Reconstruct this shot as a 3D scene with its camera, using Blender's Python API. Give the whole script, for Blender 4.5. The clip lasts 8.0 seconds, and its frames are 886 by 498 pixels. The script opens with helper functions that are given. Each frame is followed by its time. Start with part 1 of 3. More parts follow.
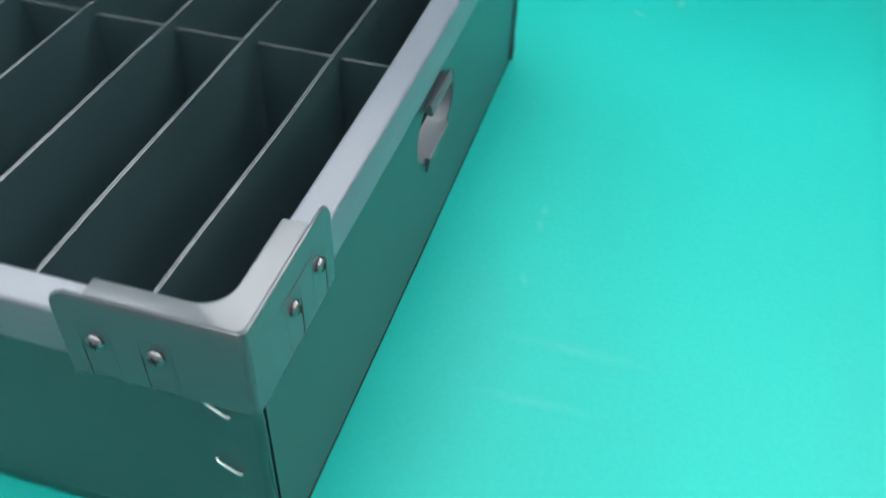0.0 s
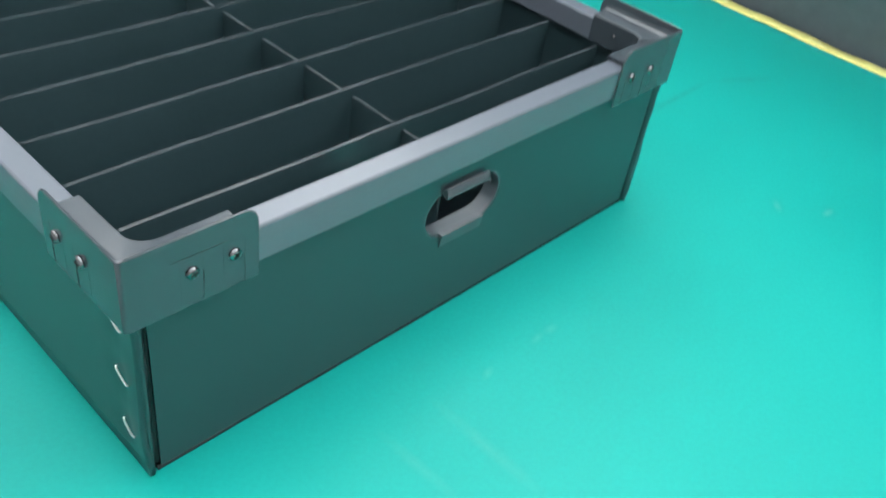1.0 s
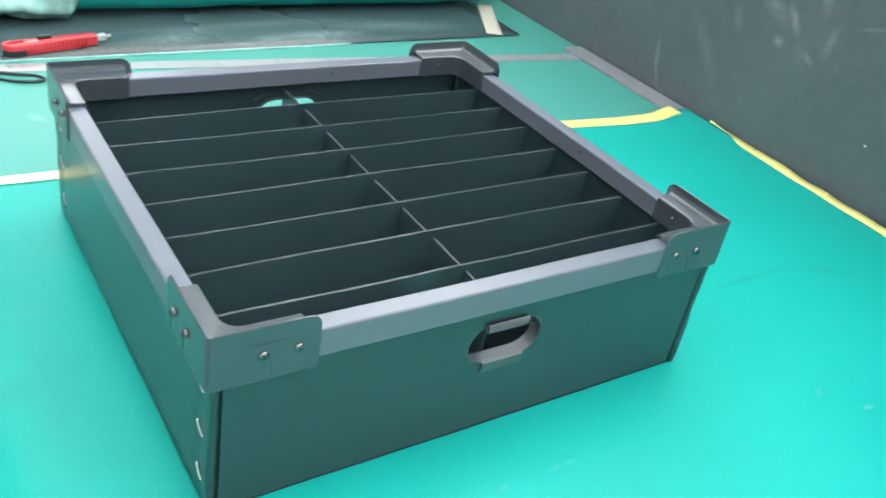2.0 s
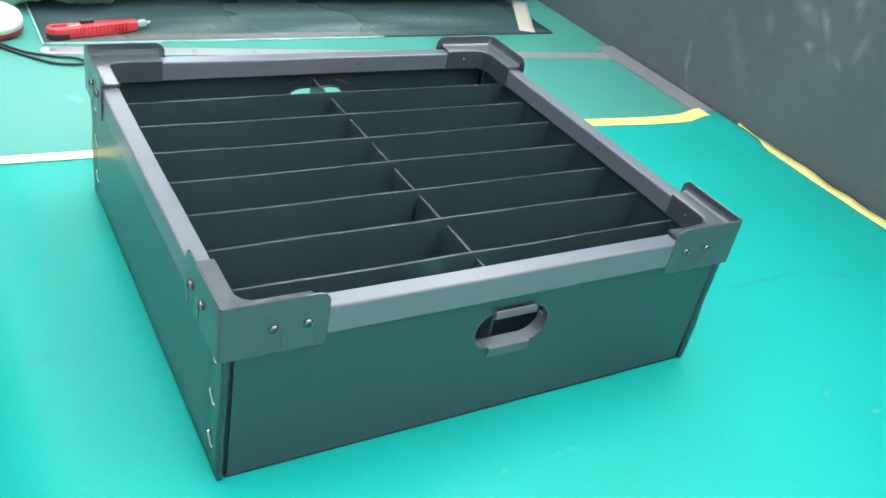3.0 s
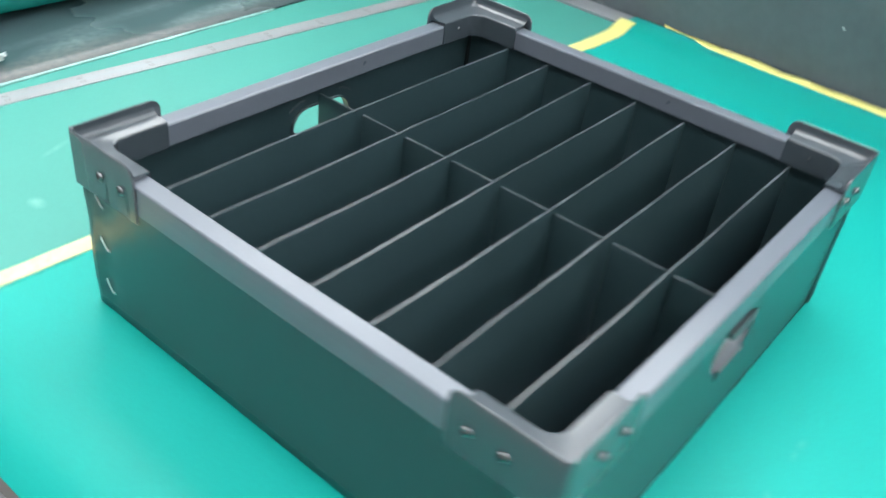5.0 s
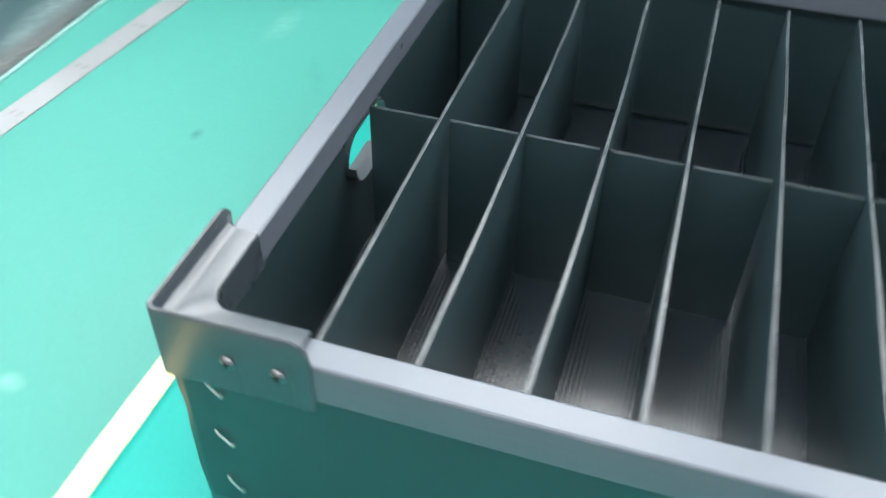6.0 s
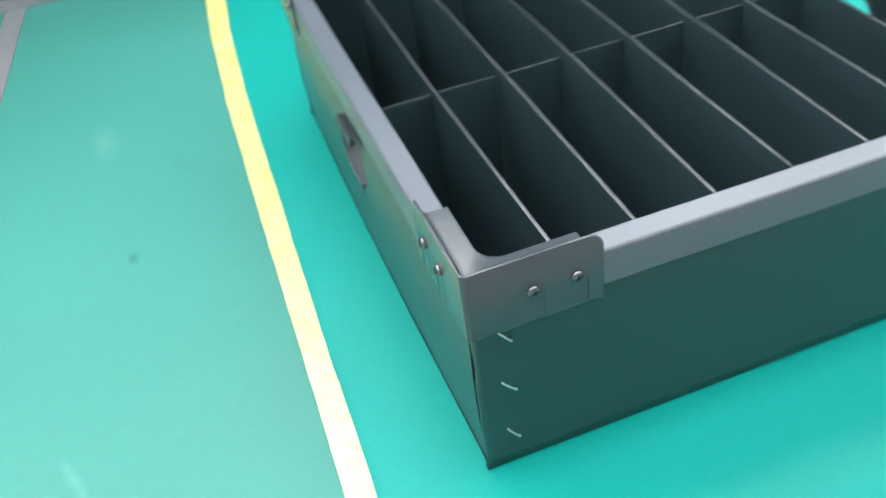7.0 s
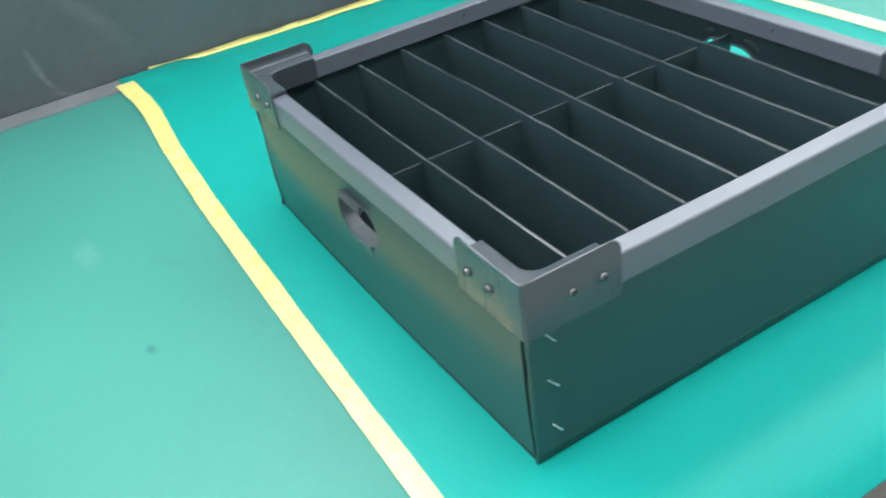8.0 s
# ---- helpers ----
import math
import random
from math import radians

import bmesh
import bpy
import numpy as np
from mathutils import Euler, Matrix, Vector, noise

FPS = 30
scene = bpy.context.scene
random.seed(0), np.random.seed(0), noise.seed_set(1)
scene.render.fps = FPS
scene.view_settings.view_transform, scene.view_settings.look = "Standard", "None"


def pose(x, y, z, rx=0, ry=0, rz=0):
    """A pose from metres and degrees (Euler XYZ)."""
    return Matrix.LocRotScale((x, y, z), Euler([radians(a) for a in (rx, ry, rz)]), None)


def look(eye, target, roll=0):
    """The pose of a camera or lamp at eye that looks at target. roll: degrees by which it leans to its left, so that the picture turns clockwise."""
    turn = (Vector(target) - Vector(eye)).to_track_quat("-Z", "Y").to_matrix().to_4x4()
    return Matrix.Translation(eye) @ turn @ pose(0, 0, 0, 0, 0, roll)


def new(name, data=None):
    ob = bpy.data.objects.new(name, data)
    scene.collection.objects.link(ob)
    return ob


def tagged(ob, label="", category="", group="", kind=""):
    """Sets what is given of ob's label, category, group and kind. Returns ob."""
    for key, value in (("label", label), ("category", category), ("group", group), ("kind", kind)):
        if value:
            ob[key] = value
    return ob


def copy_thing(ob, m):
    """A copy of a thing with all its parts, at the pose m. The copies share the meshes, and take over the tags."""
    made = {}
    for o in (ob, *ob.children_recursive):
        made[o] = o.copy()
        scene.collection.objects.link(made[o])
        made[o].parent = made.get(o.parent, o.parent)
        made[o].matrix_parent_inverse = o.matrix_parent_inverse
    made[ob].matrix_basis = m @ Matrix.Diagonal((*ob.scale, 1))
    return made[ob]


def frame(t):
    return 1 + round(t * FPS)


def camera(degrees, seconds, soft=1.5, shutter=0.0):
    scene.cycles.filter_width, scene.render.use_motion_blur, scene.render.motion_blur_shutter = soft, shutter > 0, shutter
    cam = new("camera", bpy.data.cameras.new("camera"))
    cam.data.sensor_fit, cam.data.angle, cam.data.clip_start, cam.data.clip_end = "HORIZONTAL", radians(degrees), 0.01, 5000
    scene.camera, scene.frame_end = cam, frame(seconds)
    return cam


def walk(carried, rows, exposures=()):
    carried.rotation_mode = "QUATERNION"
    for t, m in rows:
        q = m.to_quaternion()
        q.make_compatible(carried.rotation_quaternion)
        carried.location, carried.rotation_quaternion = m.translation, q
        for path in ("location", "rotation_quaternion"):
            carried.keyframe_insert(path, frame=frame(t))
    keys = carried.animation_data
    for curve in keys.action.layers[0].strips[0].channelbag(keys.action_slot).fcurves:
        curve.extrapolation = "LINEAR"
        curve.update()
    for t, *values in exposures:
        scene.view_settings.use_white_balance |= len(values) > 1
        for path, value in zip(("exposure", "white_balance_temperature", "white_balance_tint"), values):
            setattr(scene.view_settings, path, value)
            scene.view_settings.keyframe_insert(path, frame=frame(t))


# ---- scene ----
cam = camera(53.0, 8.0, soft=1.6, shutter=0.5)
PATH = [
    (0, (-0.195, -0.128, 0.441), (1.218, 0.244, -0.925), 2.3),
    (0.2, (-0.187, -0.153, 0.438), (1.183, 0.342, -0.932), 4.0),
    (0.5, (-0.18, -0.196, 0.441), (1.156, 0.496, -0.877), 7.3),
    (0.7, (-0.171, -0.257, 0.463), (1.119, 0.574, -0.82), 10.0),
    (1, (-0.156, -0.336, 0.49), (1.064, 0.656, -0.746), 9.3),
    (1.2, (-0.158, -0.372, 0.512), (1.037, 0.722, -0.661), 8.3),
    (1.5, (-0.16, -0.408, 0.54), (0.983, 0.79, -0.581), 9.6),
    (2, (-0.173, -0.459, 0.581), (0.874, 0.882, -0.469), 11.1),
    (2.2, (-0.178, -0.473, 0.585), (0.841, 0.891, -0.465), 10.8),
    (3.3, (-0.165, -0.491, 0.588), (0.803, 0.892, -0.483), 12.3),
    (3.5, (-0.169, -0.487, 0.586), (0.804, 0.895, -0.482), 13.0),
    (4, (-0.178, -0.484, 0.588), (0.805, 0.887, -0.487), 14.5),
    (4.2, (-0.187, -0.471, 0.583), (0.816, 0.893, -0.482), 14.6),
    (5.3, (-0.345, 0.022, 0.549), (1.044, 0.799, -0.662), 4.2),
    (5.5, (-0.327, 0.091, 0.543), (1.075, 0.811, -0.688), 2.5),
    (5.7, (-0.287, 0.148, 0.525), (1.097, 0.822, -0.753), 1.2),
    (5.9, (-0.262, 0.226, 0.51), (1.146, 0.741, -0.814), 1.5),
    (6, (-0.251, 0.264, 0.503), (1.17, 0.692, -0.837), 1.0),
    (6.2, (-0.239, 0.373, 0.49), (1.207, 0.531, -0.883), 0.3),
    (6.5, (-0.251, 0.496, 0.496), (1.219, 0.317, -0.848), -0.3),
    (6.7, (-0.287, 0.536, 0.499), (1.2, 0.304, -0.818), -4.6),
    (7, (-0.348, 0.591, 0.509), (1.138, 0.209, -0.773), -8.7),
    (7.2, (-0.37, 0.641, 0.526), (1.143, 0.116, -0.672), -10.5),
    (7.5, (-0.372, 0.728, 0.527), (1.138, 0.108, -0.628), -11.6),
    (8, (-0.401, 0.743, 0.547), (1.08, 0.017, -0.585), -9.4),
]
walk(cam, [(t, look(eye, target, roll)) for t, eye, target, roll in PATH],
     exposures=[(0.0, -0.27), (0.5, -0.39), (1.0, -0.28), (1.5, -0.1), (2.0, 0.05), (3.5, 0.03), (4.2, 0.03), (5.5, 0.0), (6.0, 0.1), (6.5, 0.08), (7.0, -0.14), (7.5, -0.2), (8.0, -0.17)])

# ---- light: an unseen workshop hall, added with ceiling panels and daylight windows ----
world = bpy.data.worlds.new("world")
scene.world = world
world.use_nodes = True
_wn = world.node_tree.nodes
_sky = _wn.new("ShaderNodeTexSky")
_sky.sky_type, _sky.sun_disc = "NISHITA", False
_sky.sun_elevation, _sky.sun_rotation = radians(48), radians(20)
world.node_tree.links.new(_sky.outputs[0], _wn["Background"].inputs[0])
_wn["Background"].inputs[1].default_value = 0.10

PANEL_GLOW = 7.9
WINDOW_POWER = 28.0


# ---- materials ----
def surface(name, base, rough=0.5, metal=0.0, vary=0.12, grain=60.0, stain=4.0, bump=0.05, spec=0.5, rough_vary=0.1, coord="Object"):
    """A material with variation at two scales, fine relief and uneven gloss."""
    m = bpy.data.materials.new(name)
    m.use_nodes = True
    n, l = m.node_tree.nodes, m.node_tree.links
    b = n["Principled BSDF"]
    b.inputs["Metallic"].default_value = metal
    b.inputs["Specular IOR Level"].default_value = spec
    tc = n.new("ShaderNodeTexCoord")
    big, fine = n.new("ShaderNodeTexNoise"), n.new("ShaderNodeTexNoise")
    for node, scale, detail in ((big, stain, 4.0), (fine, grain, 3.0)):
        node.inputs["Scale"].default_value, node.inputs["Detail"].default_value = scale, detail
        l.new(tc.outputs[coord], node.inputs["Vector"])
    mix = n.new("ShaderNodeMath")
    mix.operation = "MULTIPLY_ADD"
    l.new(big.outputs["Fac"], mix.inputs[0])
    mix.inputs[1].default_value = 0.65
    half = n.new("ShaderNodeMath")
    half.operation = "MULTIPLY"
    half.inputs[1].default_value = 0.35
    l.new(fine.outputs["Fac"], half.inputs[0])
    l.new(half.outputs[0], mix.inputs[2])
    ramp = n.new("ShaderNodeMapRange")
    ramp.inputs["From Min"].default_value, ramp.inputs["From Max"].default_value = 0.3, 0.7
    ramp.inputs["To Min"].default_value, ramp.inputs["To Max"].default_value = 1.0 - vary, 1.0 + vary
    l.new(mix.outputs[0], ramp.inputs["Value"])
    tint = n.new("ShaderNodeVectorMath")
    tint.operation = "SCALE"
    tint.inputs[0].default_value = base
    l.new(ramp.outputs[0], tint.inputs["Scale"])
    l.new(tint.outputs[0], b.inputs["Base Color"])
    rr = n.new("ShaderNodeMapRange")
    rr.inputs["From Min"].default_value, rr.inputs["From Max"].default_value = 0.3, 0.7
    rr.inputs["To Min"].default_value, rr.inputs["To Max"].default_value = max(0.02, rough - rough_vary), min(1.0, rough + rough_vary)
    l.new(big.outputs["Fac"], rr.inputs["Value"])
    l.new(rr.outputs[0], b.inputs["Roughness"])
    if not bump:
        return m
    bp = n.new("ShaderNodeBump")
    bp.inputs["Strength"].default_value, bp.inputs["Distance"].default_value = bump, 0.001
    l.new(fine.outputs["Fac"], bp.inputs["Height"])
    l.new(bp.outputs[0], b.inputs["Normal"])
    return m


def glow(name, colour, strength):
    m = bpy.data.materials.new(name)
    m.use_nodes = True
    b = m.node_tree.nodes["Principled BSDF"]
    b.inputs["Base Color"].default_value = (0.9, 0.9, 0.9, 1)
    b.inputs["Emission Color"].default_value = (*colour, 1)
    b.inputs["Emission Strength"].default_value = strength
    return m


def ribbed(m, axis, period, strength):
    """Adds the flutes of twin-wall sheet, which run across the given axis, to the relief."""
    n, l = m.node_tree.nodes, m.node_tree.links
    tc = n.new("ShaderNodeTexCoord")
    w = n.new("ShaderNodeTexWave")
    w.wave_type, w.bands_direction = "BANDS", axis
    w.inputs["Scale"].default_value = 0.314 / period
    w.inputs["Distortion"].default_value = 0.0
    l.new(tc.outputs["Object"], w.inputs["Vector"])
    bp = n.new("ShaderNodeBump")
    bp.inputs["Strength"].default_value, bp.inputs["Distance"].default_value = strength, 0.0006
    old = n["Bump"]
    l.new(w.outputs["Fac"], bp.inputs["Height"])
    l.new(old.outputs[0], bp.inputs["Normal"])
    l.new(bp.outputs[0], n["Principled BSDF"].inputs["Normal"])
    return m


def marked(m, spots, upright=False):
    """Lays wear, stains and painted-in light as marks (x, y, length, width, angle, strength, colour) of their own soft
    shape over a flat sheet's colour.
    """
    n, l = m.node_tree.nodes, m.node_tree.links
    b = n["Principled BSDF"]
    last = b.inputs["Base Color"].links[0].from_socket
    tc = n.new("ShaderNodeTexCoord")
    rag = n.new("ShaderNodeTexNoise")
    rag.inputs["Scale"].default_value = 90.0
    l.new(tc.outputs["Object"], rag.inputs["Vector"])
    flat = tc.outputs["Object"]
    if upright:
        sep, com = n.new("ShaderNodeSeparateXYZ"), n.new("ShaderNodeCombineXYZ")
        l.new(flat, sep.inputs[0])
        l.new(sep.outputs["Y"], com.inputs["X"])
        l.new(sep.outputs["Z"], com.inputs["Y"])
        flat = com.outputs[0]
    for x, y, long, wide, angle, strength, colour in spots:
        mp = n.new("ShaderNodeMapping")
        mp.vector_type = "TEXTURE"
        mp.inputs["Location"].default_value = (x, y, 0)
        mp.inputs["Rotation"].default_value = (0, 0, radians(angle))
        mp.inputs["Scale"].default_value = (long, wide, 1)
        l.new(flat, mp.inputs["Vector"])
        g = n.new("ShaderNodeTexGradient")
        g.gradient_type = "SPHERICAL"
        l.new(mp.outputs[0], g.inputs["Vector"])
        k = n.new("ShaderNodeMath")
        k.operation = "MULTIPLY"
        l.new(g.outputs["Fac"], k.inputs[0])
        l.new(rag.outputs["Fac"], k.inputs[1])
        k2 = n.new("ShaderNodeMath")
        k2.operation, k2.use_clamp = "MULTIPLY", True
        k2.inputs[1].default_value = strength * 2
        l.new(k.outputs[0], k2.inputs[0])
        mx = n.new("ShaderNodeMix")
        mx.data_type = "RGBA"
        l.new(k2.outputs[0], mx.inputs["Factor"])
        l.new(last, mx.inputs[6])
        mx.inputs[7].default_value = (*colour, 1)
        last = mx.outputs[2]
    l.new(last, b.inputs["Base Color"])
    return m


def drawn(m, amount):
    """Streaks the gloss of an upright extruded sheet up and down."""
    n, l = m.node_tree.nodes, m.node_tree.links
    t = n.new("ShaderNodeTangent")
    t.direction_type, t.axis = "RADIAL", "Z"
    b = n["Principled BSDF"]
    b.inputs["Anisotropic"].default_value = amount
    b.inputs["Anisotropic Rotation"].default_value = 0.25
    l.new(t.outputs[0], b.inputs["Tangent"])
    return m


PALE, DARK = (0.35, 0.72, 0.62), (0.03, 0.2, 0.17)
# DARK paints stains, and at x 0.77 the shade in a crease
MAT_FRONT = marked(surface("teal_mat", (0.003, 0.405, 0.345), 0.46, spec=0.33, vary=0.09, grain=240, stain=2.5, bump=0.04, rough_vary=0.06),
                   [(0.195, -0.12, 0.065, 0.007, 90, 0.07, PALE), (0.146, -0.1, 0.045, 0.006, 92, 0.07, PALE), (0.248, -0.071, 0.009, 0.004, 20, 0.16, PALE),
                    (0.326, -0.07, 0.009, 0.005, 0, 0.12, PALE), (0.308, -0.07, 0.010, 0.004, 10, 0.12, PALE), (0.664, -0.1, 0.014, 0.005, 40, 0.2, PALE),
                    (0.7, -0.14, 0.012, 0.005, 0, 0.25, PALE), (0.77, 0.095, 0.10, 0.006, 1, 0.35, DARK), (0.9, 0.07, 0.06, 0.01, -25, 0.25, DARK),
                    (0.75, 0.3, 0.06, 0.01, -20, 0.2, DARK), (-0.1, 0.2, 0.03, 0.02, 0, 0.2, DARK)])
MAT_BACK = marked(surface("pale_mat", (0.068, 0.340, 0.280), 0.46, spec=0.4, vary=0.06, grain=240, stain=3.0, bump=0.04, rough_vary=0.06),
                  [(0.37, 0.706, 0.012, 0.007, 0, 0.8, DARK), (0.126, 0.769, 0.03, 0.006, 20, 0.2, PALE), (0.51, 0.64, 0.05, 0.012, 30, 0.2, DARK),
                   (0.03, 0.75, 0.012, 0.02, 30, 0.3, PALE), (0.05, 0.68, 0.01, 0.015, 0, 0.4, PALE), (0.6, 0.72, 0.05, 0.02, 0, 0.2, PALE)])
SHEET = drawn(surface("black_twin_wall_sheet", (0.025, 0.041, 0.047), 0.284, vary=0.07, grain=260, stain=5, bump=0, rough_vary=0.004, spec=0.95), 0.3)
# paler copy of the sheet, glare over the dark inside put into its colour
SHEET_IN = surface("black_sheet_inside_lifted", (0.034, 0.065, 0.073), 0.30, vary=0.14, grain=260, stain=9, bump=0, rough_vary=0.02, spec=0.9)
SHEET_FLOOR = ribbed(surface("black_sheet_floor", (0.019, 0.032, 0.042), 0.25, rough_vary=0.03, vary=0.12, grain=180, stain=7, bump=0.02, spec=1.0), "Y", 0.0036, 0.16)
EDGE = surface("cut_sheet_edge", (0.105, 0.127, 0.138), 0.2, rough_vary=0.08, spec=1.0, vary=0.4, grain=300, stain=26, bump=0.05)
EDGE_DULL = surface("dull_cut_edge", (0.095, 0.115, 0.124), 0.32, vary=0.35, grain=300, stain=30, bump=0)
SEAM_DARK = surface("dark_seam", (0.004, 0.010, 0.011), 0.6, vary=0.2)
WEB = surface("flute_web_edge", (0.062, 0.076, 0.082), 0.26, spec=1.0, vary=0.3, grain=300, stain=26, bump=0)
RIM = surface("grey_rim_plastic", (0.130, 0.150, 0.182), 0.31, vary=0.05, grain=350, stain=6, bump=0.03, rough_vary=0.05, spec=0.8)
BRACKET = surface("dark_grey_bracket", (0.055, 0.071, 0.083), 0.20, vary=0.05, grain=42, stain=5, bump=0.22, rough_vary=0.03, spec=1.0)
GUARD = surface("grey_handle_plastic", (0.074, 0.092, 0.104), 0.36, vary=0.1, grain=200, stain=20, bump=0, spec=0.8)
STEEL = surface("screw_steel", (0.27, 0.28, 0.29), 0.25, 1.0, vary=0.08, grain=900, stain=120, bump=0.02)
STAPLE = surface("staple_wire", (0.78, 0.79, 0.79), 0.3, 0.6, vary=0.05, bump=0)
# dark colours for the shade in slits and screw recesses, drawn as proud bars
SLIT = surface("tab_slit_shade", (0.04, 0.043, 0.046), 0.5)
SLOT = surface("screw_recess_shade", (0.012, 0.013, 0.014), 0.7)
# pale patches: the burnt-out glare on the tape is put into its colour
TAPE_GLARE = (0.97, 0.93, 0.58)
TAPE = marked(surface("yellow_tape", (0.95, 0.88, 0.30), 0.28, vary=0.02, grain=120, stain=14, bump=0, rough_vary=0.05, spec=0.6),
              [(-0.04, 0.58, 0.70, 0.4, 0, 0.55, TAPE_GLARE), (0.5, -0.378, 0.7, 0.2, 0, 0.9, TAPE_GLARE)])
CHALK = (0.27, 0.28, 0.29)
BOARD = marked(surface("black_board", (0.115, 0.136, 0.147), 0.42, vary=0.16, grain=60, stain=5, bump=0.02, rough_vary=0.08),
               [(0.655, 0.035, 0.05, 0.006, 62, 0.35, CHALK), (0.635, 0.006, 0.03, 0.006, 20, 0.4, CHALK), (0.45, 0.235, 0.05, 0.02, 30, 0.6, CHALK),
                (0.375, 0.175, 0.03, 0.014, 60, 0.25, CHALK), (0.33, 0.215, 0.012, 0.035, 10, 0.6, CHALK), (0.207, 0.097, 0.003, 0.0025, 0, 2.0, (0.7, 0.7, 0.7)),
                (0.27, 0.26, 0.03, 0.004, -20, 0.5, CHALK), (0.56, 0.12, 0.09, 0.02, 50, 0.3, CHALK), (0.15, 0.15, 0.08, 0.03, 20, 0.2, CHALK),
                (0.406, 0.228, 0.035, 0.010, 55, 0.9, CHALK), (0.366, 0.287, 0.045, 0.014, 70, 0.8, CHALK), (0.421, 0.185, 0.016, 0.012, 20, 0.8, CHALK), (0.663, 0.065, 0.045, 0.007, 78, 0.6, CHALK),
                (0.512, 0.19, 0.03, 0.012, 60, 0.4, CHALK), (0.358, 0.179, 0.02, 0.008, 30, 0.6, CHALK)], upright=True)
BAR = surface("dull_aluminium_bar", (0.33, 0.345, 0.365), 0.45, 0.3, vary=0.12, grain=150, stain=12)
RULER = surface("satin_steel_rule", (0.48, 0.485, 0.50), 0.38, 0.55, vary=0.05, grain=300, stain=15)
INK_PALE = surface("worn_ink", (0.33, 0.32, 0.32), 0.5)
RED = surface("red_plastic", (0.68, 0.05, 0.065), 0.32, vary=0.08, grain=200, stain=20)
RED_DEEP = surface("deep_red_plastic", (0.22, 0.012, 0.02), 0.35, vary=0.08)
WHITE = surface("white_plastic", (0.82, 0.80, 0.76), 0.3, vary=0.03)
BLACK = surface("black_plastic", (0.02, 0.021, 0.022), 0.4)
# pale streaks: the crinkled film's reflections on the sheet are put into its colour
REFLECT_HAZE = (0.42, 0.52, 0.52)
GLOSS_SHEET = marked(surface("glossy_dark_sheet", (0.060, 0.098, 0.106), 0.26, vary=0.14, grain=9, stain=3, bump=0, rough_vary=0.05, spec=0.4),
                     [(0.30, 1.01, 0.10, 0.035, 10, 0.22, REFLECT_HAZE), (0.57, 0.995, 0.13, 0.03, 2, 0.38, REFLECT_HAZE), (0.47, 0.985, 0.05, 0.02, 0, 0.3, REFLECT_HAZE), (0.75, 1.03, 0.2, 0.04, -6, 0.2, REFLECT_HAZE),
                      (0.18, 0.965, 0.30, 0.045, 4, 0.8, (0.17, 0.172, 0.160)), (0.45, 0.962, 0.30, 0.030, 2, 0.7, (0.15, 0.155, 0.146)), (0.45, 1.06, 0.3, 0.02, 4, 0.15, REFLECT_HAZE)])
CREAM = surface("cream_tape", (0.72, 0.68, 0.56), 0.4, vary=0.06)
ROLL = surface("teal_film_roll", (0.01, 0.40, 0.33), 0.2, vary=0.15, grain=40, stain=10, bump=0.4, rough_vary=0.08)
FILM = surface("crinkled_clear_film", (0.35, 0.62, 0.57), 0.14, vary=0.35, grain=50, stain=18, bump=0.5)
# for two unseen walls, kept pale so that they throw light on the crate
WALL_BOUNCE = surface("bounce_wall_paint", (0.62, 0.62, 0.62), 0.8, vary=0.06, grain=20, stain=0.8)
PAINT = surface("wall_paint", (0.13, 0.135, 0.14), 0.8, vary=0.06, grain=20, stain=0.8)
CEIL = surface("ceiling_paint", (0.72, 0.72, 0.72), 0.85, vary=0.04, grain=20, stain=0.8)
CONCRETE = surface("grey_floor_paint", (0.40, 0.395, 0.405), 0.55, vary=0.15, grain=30, stain=2)
WOOD = surface("table_board", (0.22, 0.20, 0.18), 0.6, vary=0.15, grain=80, stain=8)
PANEL = glow("lamp_diffuser", (0.95, 0.985, 1.01), PANEL_GLOW)
GLASS = bpy.data.materials.new("window_glass")
GLASS.use_nodes = True
GLASS.node_tree.nodes["Principled BSDF"].inputs["Transmission Weight"].default_value = 1.0
GLASS.node_tree.nodes["Principled BSDF"].inputs["Roughness"].default_value = 0.0


# ---- building helpers ----
def part(name, bm, material, parent=None, label="", smooth=None, at=None):
    """Links a bmesh as one mesh object, under a thing or a part."""
    if smooth is not None:
        for f in bm.faces:
            f.smooth = True
        for e in bm.edges:
            if len(e.link_faces) == 2 and e.calc_face_angle(0) > radians(smooth):
                e.smooth = False
    bmesh.ops.recalc_face_normals(bm, faces=bm.faces)
    me = bpy.data.meshes.new(name)
    bm.to_mesh(me)
    bm.free()
    me.materials.append(material)
    return hang(name, me, parent, label, at)


def hang(name, me, parent=None, label="", at=None):
    ob = new(name, me)
    if parent:
        ob.parent = parent
    if at is not None:
        ob.matrix_basis = at
    if label:
        ob["label"] = label
    return ob


def thing(name, label, category, group="", at=None):
    ob = new(name)
    ob.empty_display_size = 0.05
    if at is not None:
        ob.matrix_basis = at
    return tagged(ob, label, category, group)


def box(x0, y0, z0, x1, y1, z1, bevel=0.0, bm=None, segments=2):
    own = bmesh.new()
    bmesh.ops.create_cube(own, size=1, matrix=Matrix.Translation(((x0 + x1) / 2, (y0 + y1) / 2, (z0 + z1) / 2)) @ Matrix.Diagonal((x1 - x0, y1 - y0, z1 - z0, 1)))
    if bevel:
        bmesh.ops.bevel(own, geom=own.edges[:], offset=bevel, segments=segments, profile=0.5, affect="EDGES")
    if bm is None:
        return own
    joined(bm, own)
    return bm


